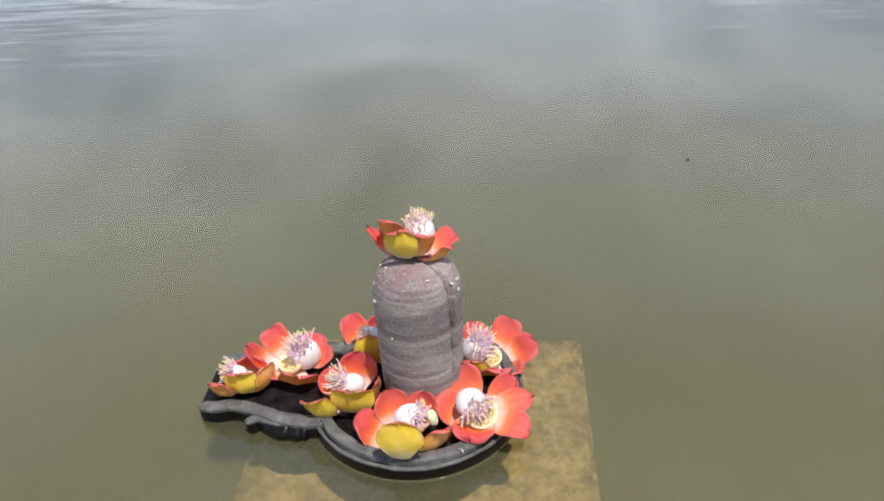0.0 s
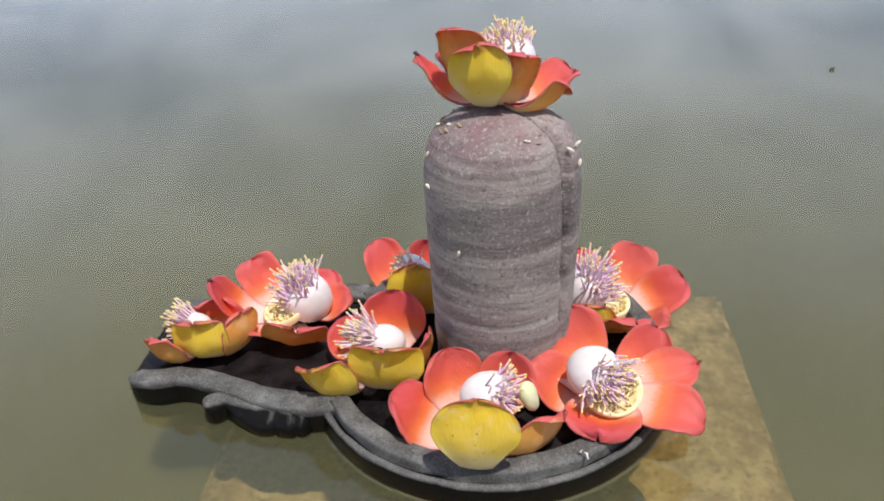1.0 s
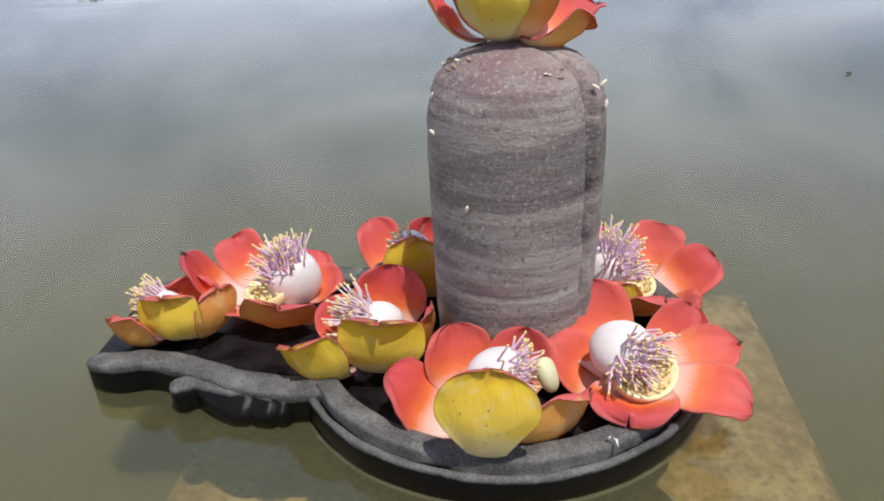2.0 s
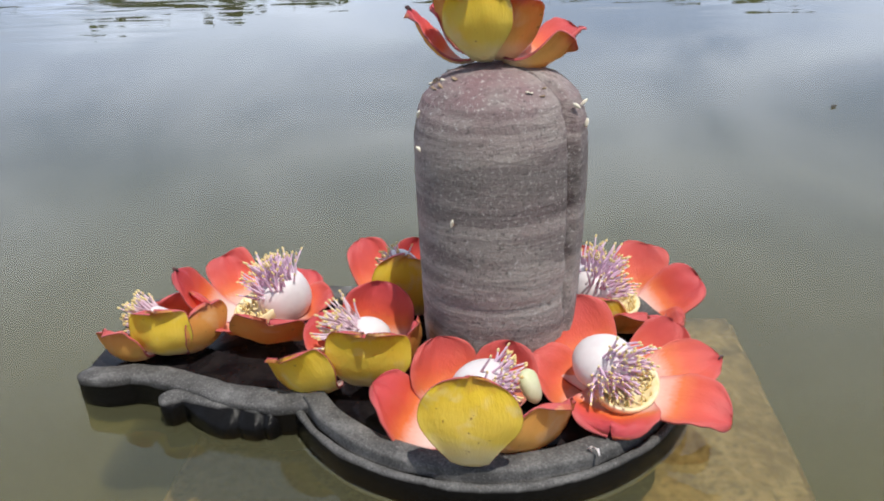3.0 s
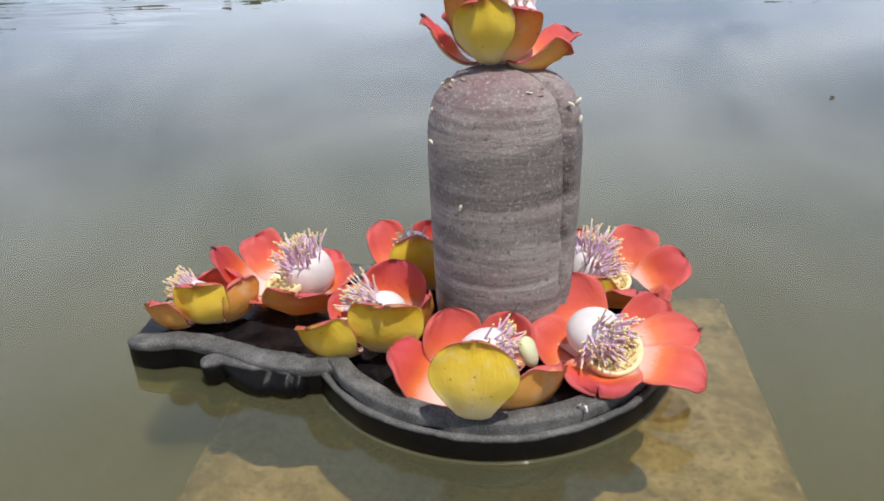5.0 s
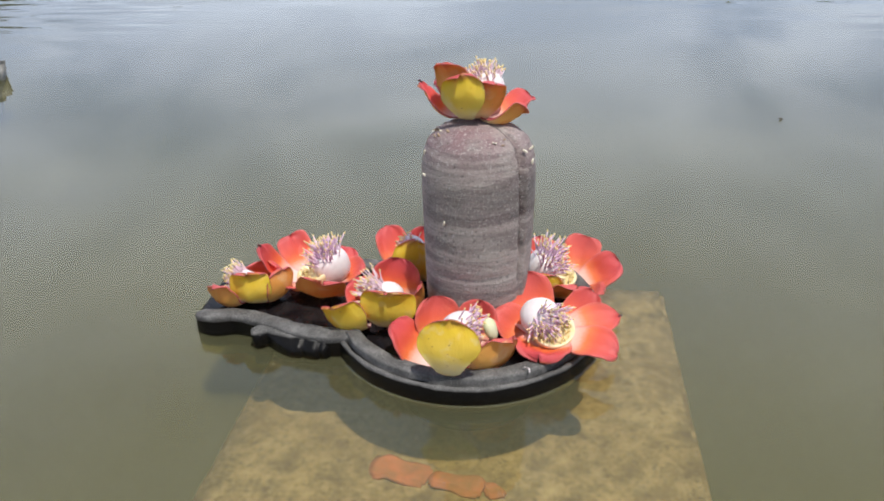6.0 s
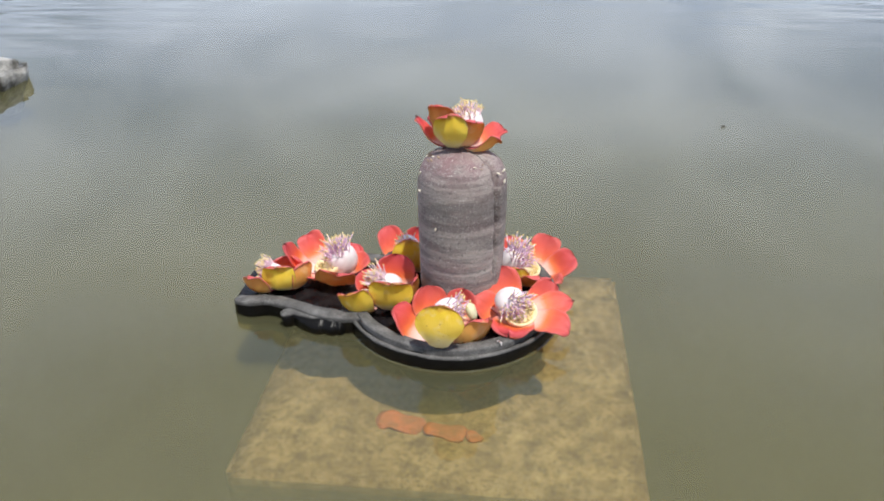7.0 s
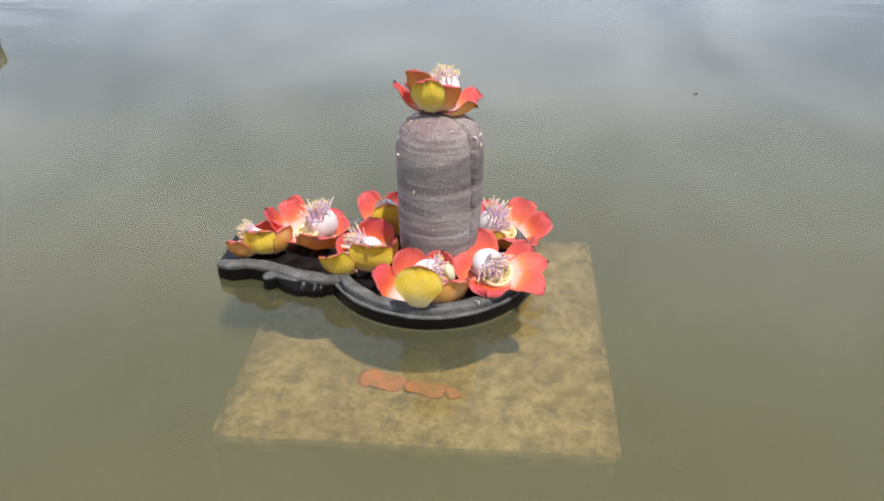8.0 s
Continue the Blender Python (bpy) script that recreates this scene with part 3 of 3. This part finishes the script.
def hood(flower, centre, axis, dome, size, brush, count, reach, spread, mat, disc=0.015, seed=0):
    """The heart of the flower: a cream disc with short stubs, and a fleshy white hood with a brush of curved stamens."""
    C, A, D, b = Vector(centre), axis, Vector(dome), Vector(brush).normalized()
    rng = random.Random(seed)
    bm = bmesh.new()
    turn = A.to_track_quat("Z", "Y").to_matrix().to_4x4()
    lathe(bm, [(0.0003, 0.004), (disc * 0.5, 0.005), (disc * 0.85, 0.009), (disc, 0.0125), (disc * 1.08, 0.012), (disc * 1.05, 0.006), (disc * 0.6, 0.0), (0.0003, -0.002)], 28)
    bmesh.ops.remove_doubles(bm, verts=bm.verts, dist=1e-5)
    bmesh.ops.transform(bm, matrix=Matrix.Translation(C) @ turn, verts=bm.verts)
    part("disc", bm, DISC, flower, "cream ring at the flower's heart")
    bm = bmesh.new()
    m3 = turn.to_3x3()
    for k in range(70):
        a = rng.uniform(0, 2 * math.pi)
        r = disc * rng.uniform(0.55, 1.0)
        p = C + m3 @ Vector((r * math.cos(a), r * math.sin(a), 0.008))
        q = p + (m3 @ Vector((-0.25 * math.cos(a), -0.25 * math.sin(a), 1)) + Vector((rng.uniform(-.3, .3), rng.uniform(-.3, .3), 0))) * 0.005
        tube(bm, [p, q], [0.0007, 0.0006], 4)
    part("staminode_ring", bm, ANTHER, flower, "short yellow stubs round the heart")
    bm = bmesh.new()
    up = (A - b * A.dot(b)).normalized()
    wide = b.cross(up)
    bmesh.ops.create_uvsphere(bm, u_segments=28, v_segments=18, radius=1.0)
    for v in bm.verts:
        x, y, z = v.co
        hollow = max(0.0, x) ** 2 * 0.35 + 0.12 * max(0, -z)
        lump = 1 + 0.03 * noise.noise(v.co * 1.7 + Vector((seed, 0, 0)))
        v.co = D + (b * (x - hollow) * size * 1.12 + wide * y * size + up * z * size * 0.82) * lump
    part("hood", bm, HOOD, flower, "smooth white fleshy hood")
    bm = bmesh.new()
    back = C - (b - A * b.dot(A)).normalized() * disc * 0.4 + A * 0.005
    tube(bm, [back, (back + D) / 2, D - b * size * 0.3], [disc * 0.35, size * 0.42, size * 0.5], 12)
    part("strap", bm, HOOD, flower, "white strap carrying the hood")
    st, an = bmesh.new(), bmesh.new()
    for k in range(count):
        a, r = rng.uniform(0, 2 * math.pi), math.sqrt(rng.uniform(0, 1))
        y, z = r * math.cos(a), r * math.sin(a)
        p = D + b * size * (0.62 - 0.5 * r * r) + wide * y * size * 0.8 + up * z * size * 0.62
        way = (b + (wide * y + up * z) * spread + Vector((rng.uniform(-1, 1), rng.uniform(-1, 1), rng.uniform(-1, 1))) * 0.28).normalized()
        ln = reach * rng.uniform(0.72, 1.12)
        bend = (Vector((rng.uniform(-1, 1), rng.uniform(-1, 1), rng.uniform(-0.4, 0.8)))) * 0.38 + A * 0.12
        pts = [p + way * ln * q + bend * ln * q * q for q in (0, 0.3, 0.6, 0.85, 1.0)]
        tube(st, pts, [0.00085, 0.0008, 0.00072, 0.0006, 0.0005], 5)
        blob(an, pts[-1], (0.0008, 0.0008, 0.0014), (pts[-1] - pts[-2]).normalized(), 6, 5)
    part("stamen_brush", st, mat, flower, "brush of curved lilac stamens")
    part("anther_tuft", an, ANTHER, flower, "pale yellow stamen tips")


def flower(label, centre, axis, petals, heart, seed):
    ob = tagged(new("cannonball_flower"), label, "flower", "offered flowers")
    for i, row in enumerate(petals):
        petal(ob, *row, seed=seed * 10 + i)
    hood(ob, centre, Vector(axis).normalized(), *heart, seed=seed)
    return ob


# each petal: base, tip, width, way its inner face looks, bulge, cup, colour of its back, curl of the tip, squareness
flower("coral and yellow blossom standing upright on the pillar's top", (-0.006, 0.010, 0.211), (-0.05, 0.12, 1), (
    ((-0.010, -0.002, 0.2070), (-0.015, -0.016, 0.251), 0.041, (0.15, 0.9, 0.35), 0.17, 0.25, YELLOW, 0.02, 2.6, False, 0.30),
    ((-0.012, 0.004, 0.2085), (-0.027, 0.002, 0.259), 0.040, (0.45, 0.75, 0.3), 0.15, 0.28, AMBER, 0.16, 2.8),
    ((-0.002, 0.000, 0.2075), (0.010, -0.006, 0.246), 0.035, (-0.3, 0.8, 0.4), 0.16, 0.28, AMBER, 0.22, 2.6),
    ((-0.012, 0.006, 0.2085), (-0.054, 0.022, 0.236), 0.026, (0.5, 0.05, 0.9), 0.26, 0.55, AMBER, 0.05, 1.7, True),
    ((-0.010, 0.010, 0.2085), (-0.038, 0.016, 0.240), 0.022, (0.6, -0.4, 0.6), 0.20, 0.30, AMBER, 0.05),
    ((0.000, 0.008, 0.2085), (0.043, 0.026, 0.221), 0.038, (-0.25, -0.20, 1), 0.14, 0.35, AMBER, 0.0, 4.5),
    ((0.000, 0.000, 0.2070), (0.040, 0.004, 0.219), 0.032, (-0.3, 0.55, 0.75), 0.22, 0.35, AMBER, 0.0, 2.6)),
    ((0.003, 0.018, 0.2295), 0.0205, (-0.12, 0.12, 1), 100, 0.0105, 0.6, PALE), 1)

flower("small half-closed amber blossom on the spout's tip", (-0.228, -0.008, 0.019), (-0.3, 0.05, 1), (
    ((-0.224, -0.010, 0.0165), (-0.224, -0.024, 0.061), 0.044, (-0.05, 0.85, 0.45), 0.30, 0.30, YELLOW, 0.14, 3.0),
    ((-0.240, -0.012, 0.0160), (-0.260, -0.029, 0.045), 0.040, (0.30, 0.90, 0.30), 0.30, 0.35, AMBER, 0.08, 2.6),
    ((-0.218, -0.004, 0.0165), (-0.198, -0.008, 0.054), 0.044, (-0.75, 0.35, 0.5), 0.34, 0.30, AMBER, 0.0, 2.4),
    ((-0.234, 0.002, 0.0165), (-0.254, 0.010, 0.040), 0.032, (0.5, -0.6, 0.6), 0.25, 0.30, AMBER, 0.0),
    ((-0.224, 0.004, 0.0165), (-0.222, 0.014, 0.049), 0.042, (0, -0.8, 0.5), 0.25, 0.30, AMBER, 0.1)),
    ((-0.236, -0.004, 0.036), 0.012, (-0.85, -0.05, 0.4), 95, 0.0135, 0.5, PALE), 2)

flower("open coral blossom with a white hood, lying in the spout", (-0.172, 0.030, 0.022), (-0.3, -0.2, 1), (
    ((-0.180, 0.040, 0.022), (-0.212, 0.066, 0.053), 0.038, (0.45, -0.6, 0.6), 0.20, 0.25, AMBER, 0.0, 4.5),
    ((-0.184, 0.030, 0.022), (-0.227, 0.012, 0.065), 0.036, (0.55, -0.15, 0.7), 0.20, 0.35, AMBER, -0.05, 2.0, True),
    ((-0.178, 0.022, 0.021), (-0.200, -0.004, 0.037), 0.038, (0.25, 0.35, 0.9), 0.24, 0.35, AMBER, 0.05, 2.4),
    ((-0.166, 0.020, 0.020), (-0.152, -0.020, 0.050), 0.054, (0.0, 0.7, 0.7), 0.28, 0.30, AMBER, 0.06, 2.6),
    ((-0.160, 0.034, 0.022), (-0.126, 0.044, 0.034), 0.040, (-0.3, -0.2, 0.95), 0.18, 0.30, AMBER, 0.0, 2.4),
    ((-0.166, 0.044, 0.022), (-0.150, 0.080, 0.034), 0.040, (-0.1, -0.5, 0.9), 0.18, 0.30, AMBER, 0.0)),
    ((-0.158, 0.033, 0.038), 0.0195, (-0.45, 0.0, 0.9), 130, 0.016, 0.5, LILAC, 0.018), 3)

flower("blossom with upright yellow-backed petals beside the pillar", (-0.090, -0.026, 0.019), (-0.25, -0.05, 1), (
    ((-0.083, -0.044, 0.0165), (-0.079, -0.058, 0.069), 0.054, (-0.08, 0.92, 0.25), 0.24, 0.25, YELLOW, 0.16, 3.0, False, 0.30),
    ((-0.088, -0.016, 0.0150), (-0.082, 0.012, 0.060), 0.052, (0, -0.8, 0.5), 0.20, 0.30, AMBER, 0.0, 2.3),
    ((-0.106, -0.044, 0.0155), (-0.131, -0.062, 0.053), 0.052, (0.22, 0.90, 0.30), 0.30, 0.35, YELLOW, 0.12, 2.8),
    ((-0.080, -0.028, 0.0155), (-0.053, -0.040, 0.060), 0.036, (-0.85, 0.25, 0.4), 0.24, 0.30, AMBER, 0.0),
    ((-0.096, -0.022, 0.0155), (-0.126, -0.002, 0.042), 0.040, (0.4, -0.5, 0.8), 0.20, 0.30, AMBER, 0.0)),
    ((-0.088, -0.022, 0.038), 0.0140, (-0.95, -0.22, 0.05), 150, 0.019, 0.6, PALE), 4)

flower("blossom behind the pillar with one pale yellow petal raised", (-0.068, 0.056, 0.019), (-0.1, 0.1, 1), (
    ((-0.066, 0.048, 0.0150), (-0.067, 0.031, 0.071), 0.056, (0, 0.85, 0.4), 0.24, 0.26, YELLOW, 0.0, 2.1),
    ((-0.076, 0.060, 0.0150), (-0.113, 0.096, 0.053), 0.042, (0.5, -0.6, 0.55), 0.20, 0.28, AMBER, 0.0, 2.6),
    ((-0.068, 0.064, 0.0150), (-0.066, 0.092, 0.056), 0.044, (0, -0.8, 0.5), 0.25, 0.30, AMBER, 0.0),
    ((-0.060, 0.058, 0.0150), (-0.032, 0.068, 0.052), 0.040, (-0.7, -0.2, 0.6), 0.25, 0.30, AMBER, 0.0)),
    ((-0.076, 0.056, 0.048), 0.016, (-0.5, -0.3, 0.6), 50, 0.007, 1.3, PALE), 5)

front = flower("coral blossom with a broad yellow-backed petal facing outward", (-0.014, -0.088, 0.018), (0.0, 0.05, 1), (
    ((-0.016, -0.1295, 0.0258), (-0.0145, -0.130, 0.0805), 0.055, (0.02, 0.98, 0.05), 0.11, 0.18, YELLOW, -0.06, 2.0, False, 0.34),
    ((-0.024, -0.080, 0.0150), (-0.038, -0.054, 0.058), 0.046, (0.35, -0.65, 0.5), 0.22, 0.28, AMBER, 0.05, 2.3),
    ((-0.026, -0.094, 0.0155), (-0.068, -0.088, 0.052), 0.046, (0.8, -0.25, 0.55), 0.26, 0.28, AMBER, 0.14, 2.4),
    ((-0.008, -0.080, 0.0150), (0.006, -0.052, 0.054), 0.042, (-0.1, -0.8, 0.5), 0.22, 0.35, AMBER, 0.0, 2.3),
    ((-0.006, -0.094, 0.0155), (0.034, -0.104, 0.056), 0.052, (-0.5, 0.75, 0.4), 0.30, 0.35, AMBER, 0.10, 2.0)),
    ((-0.010, -0.083, 0.044), 0.0175, (0.75, -0.35, 0.25), 80, 0.012, 0.9, LILAC), 6)
bm = bmesh.new()
blob(bm, Vector((0.0160, -0.0855, 0.0455)), (0.0068, 0.0052, 0.0105), Vector((0.35, -0.25, -0.9)), 18, 12)
worn(bm, 0.0012, 90)
part("hood_flap", bm, PALEGREEN, front, "pale green fleshy end of the folded hood")

flower("large wide-open coral blossom leaning out over the rim", (0.069, -0.064, 0.029), (0.06, -0.45, 0.88), (
    ((0.063, -0.060, 0.0240), (0.039, -0.016, 0.066), 0.056, (0.35, -0.7, 0.5), 0.24, 0.25, AMBER, 0.04, 2.6),
    ((0.062, -0.066, 0.0230), (0.018, -0.050, 0.046), 0.046, (0.5, -0.3, 0.75), 0.24, 0.35, AMBER, 0.08, 2.2),
    ((0.074, -0.058, 0.0240), (0.106, -0.014, 0.047), 0.038, (-0.35, -0.65, 0.6), 0.22, 0.30, AMBER, 0.0, 2.6),
    ((0.074, -0.063, 0.0300), (0.131, -0.039, 0.040), 0.036, (-0.2, -0.6, 0.8), 0.06, 0.45, AMBER, 0.10, 1.8, True, 0.6),
    ((0.073, -0.067, 0.0300), (0.124, -0.090, 0.036), 0.042, (-0.25, -0.10, 1), 0.06, 0.35, AMBER, 0.12, 2.4, False, 0.6),
    ((0.068, -0.066, 0.0300), (0.058, -0.104, 0.033), 0.052, (0.02, 0.10, 1), 0.14, 0.35, AMBER, 0.04, 3.0, False, 0.7)),
    ((0.059, -0.062, 0.046), 0.0180, (0.62, -0.72, -0.05), 150, 0.0130, 1.1, LILAC, 0.0180), 7)

flower("coral blossom at the back of the basin, petals spread wide", (0.076, 0.040, 0.022), (0.15, -0.2, 1), (
    ((0.082, 0.050, 0.0190), (0.105, 0.092, 0.051), 0.042, (-0.35, -0.7, 0.55), 0.18, 0.25, AMBER, 0.0, 4.5),
    ((0.085, 0.042, 0.0190), (0.135, 0.054, 0.045), 0.044, (-0.4, -0.45, 0.8), 0.18, 0.28, AMBER, 0.05, 3.0),
    ((0.084, 0.034, 0.0190), (0.119, 0.018, 0.032), 0.038, (-0.2, 0.1, 1), 0.18, 0.30, AMBER, 0.05),
    ((0.070, 0.048, 0.0190), (0.053, 0.082, 0.054), 0.040, (0.2, -0.75, 0.55), 0.22, 0.30, AMBER, 0.0),
    ((0.068, 0.030, 0.0180), (0.056, 0.006, 0.053), 0.046, (0.15, 0.75, 0.6), 0.28, 0.30, YELLOW, 0.0),
    ((0.077, 0.030, 0.0180), (0.092, 0.004, 0.046), 0.046, (-0.1, 0.55, 0.8), 0.26, 0.30, AMBER, 0.12)),
    ((0.060, 0.041, 0.042), 0.0185, (0.55, 0.0, 0.8), 140, 0.0155, 1.0, LILAC), 8)


# ---- grains and scraps ----
def grain(where, axis):
    bm = bmesh.new()
    blob(bm, Vector(where), (0.0011, 0.0011, 0.0028), Vector(axis).normalized(), 8, 6)
    tagged(new("rice_grain", mesh_of(bm, "rice_grain", RICE)), "single white rice grain stuck on the stone", "rice grain", "rice grains")


def on_pillar(angle, z, lift=0.0004):
    r = float(np.interp(z, (0.02, 0.1022, 0.1511, 0.1644, 0.1742, 0.1821, 0.1892, 0.195, 0.1995, 0.2027, 0.2048), (0.0485, 0.0497, 0.0498, 0.0493, 0.0482, 0.0462, 0.0432, 0.0372, 0.0315, 0.024, 0.014)))
    return Vector((-0.0035 + (r + lift) * math.cos(radians(angle)), (r + lift) * math.sin(radians(angle)), z))


for angle, z, tilt in ((-120, 0.1255, 0.3), (-162, 0.181, 0.4), (-152, 0.163, 2.0)):
    grain(on_pillar(angle, z), (math.sin(tilt) * 0.7, -0.3, math.cos(tilt)))
for angle, z, tilt in ((-28, 0.187, 2.2), (-14, 0.186, 0.8), (-20, 0.176, 0.2)):
    grain(on_pillar(angle, z, 0.0055), (math.sin(tilt), 0.2, math.cos(tilt)))


def scraps(start, end, count, seed):
    rng = random.Random(seed)
    for k in range(count):
        a = start + (end - start) * (k + rng.uniform(-0.3, 0.3)) / count
        z = 0.1975 + rng.uniform(-0.004, 0.004)
        bm = bmesh.new()
        p = on_pillar(a, z, 0.0006)
        way = Vector((-math.sin(radians(a)), math.cos(radians(a)), rng.uniform(-0.3, 0.3)))
        blob(bm, p, (rng.uniform(0.0008, 0.0013), rng.uniform(0.0005, 0.0008), rng.uniform(0.0014, 0.0034)), way, 8, 5)
        worn(bm, 0.0008, 700)
        tagged(new("dried_scrap", mesh_of(bm, "dried_scrap", HUSK if k % 5 else RICE)), "dry brown plant scrap on the pillar's shoulder", "plant scrap", "plant scraps")


scraps(-208, -138, 15, 4)
scraps(-60, -35, 3, 9)
bm = bmesh.new()
tube(bm, [Vector((0.0455, -0.1135, 0.0262)), Vector((0.0475, -0.1145, 0.0285)), Vector((0.0505, -0.1165, 0.0285)), Vector((0.0512, -0.119, 0.0262))], [0.0006, 0.0008, 0.0008, 0.0005], 6)
tagged(new("fallen_stamen", mesh_of(bm, "fallen_stamen", HOOD)), "white curled stamen lying on the stone rim", "plant scrap")


# ---- further out on the pond ----
def rock():
    bm = bmesh.new()
    bmesh.ops.create_cube(bm, size=1.0, matrix=Matrix.Translation((-1.292, 0.83, -0.098)) @ Matrix.Rotation(radians(-8), 4, "Z") @ Matrix.Diagonal((0.42, 0.13, 0.30, 1)))
    bmesh.ops.bevel(bm, geom=bm.edges[:], offset=0.02, segments=2, affect="EDGES")
    bmesh.ops.subdivide_edges(bm, edges=[e for e in bm.edges if e.calc_length() > 0.08], cuts=6, use_grid_fill=True)
    for v in bm.verts:
        if v.co.z < 0.0:
            v.co.y += -v.co.z * 0.5
            v.co.x += v.co.z * 0.8
    worn(bm, 0.012, 14)
    worn(bm, 0.006, 40)
    tagged(new("rock", mesh_of(bm, "rock", ROCK)), "rough grey stone block with white splashes standing in water", "rock")


rock()


def floating_bit(x, y, size):
    bm = bmesh.new()
    bmesh.ops.create_icosphere(bm, subdivisions=2, radius=1.0, matrix=Matrix.Translation((x, y, 0.002)) @ Matrix.Diagonal((size, size * 0.5, size * 0.35, 1)))
    worn(bm, size * 0.35, 1.4 / size)
    tagged(new("floating_leaf", mesh_of(bm, "floating_leaf", LEAFBROWN)), "small dark dead leaf afloat on the pond", "dead leaf", "floating leaves")


for spot in ((0.58, 2.06, 0.022), (0.446, 0.655, 0.0038)):
    floating_bit(*spot)


def far_bank():
    bm = bmesh.new()
    lathe(bm, [(60, -0.5), (61, 0.3), (64, 0.7), (290, 1.5)], 90)
    tagged(new("bank", mesh_of(bm, "bank", EARTH)), "low earth bank round the far side of the pond", "ground", kind="structure")
    rng = random.Random(5)
    verts, faces = [], []
    for k in range(150):
        a = radians(rng.uniform(0, 360))
        r, h = rng.uniform(66, 80), rng.uniform(4.4, 8.4)
        base = Vector((r * math.cos(a), r * math.sin(a), 0.6))
        for c in range(90):
            q = Vector((rng.gauss(0, 0.30), rng.gauss(0, 0.30), rng.uniform(0.15, 1.0))) * h
            q.x *= 1.1 - 0.6 * q.z / h
            q.y *= 1.1 - 0.6 * q.z / h
            e1 = Vector((rng.gauss(0, 1), rng.gauss(0, 1), rng.gauss(0, 1))).normalized() * rng.uniform(0.5, 1.1)
            e2 = e1.orthogonal().normalized() * rng.uniform(0.4, 0.9)
            i = len(verts)
            verts += [base + q + e1, base + q + e2, base + q - e1, base + q - e2]
            faces.append((i, i + 1, i + 2, i + 3))
    me = bpy.data.meshes.new("far_trees")
    me.from_pydata(verts, [], faces)
    me.materials.append(WOODS)
    tagged(new("far_trees", me), "dark green belt of trees round the pond", "trees", kind="stuff")


far_bank()
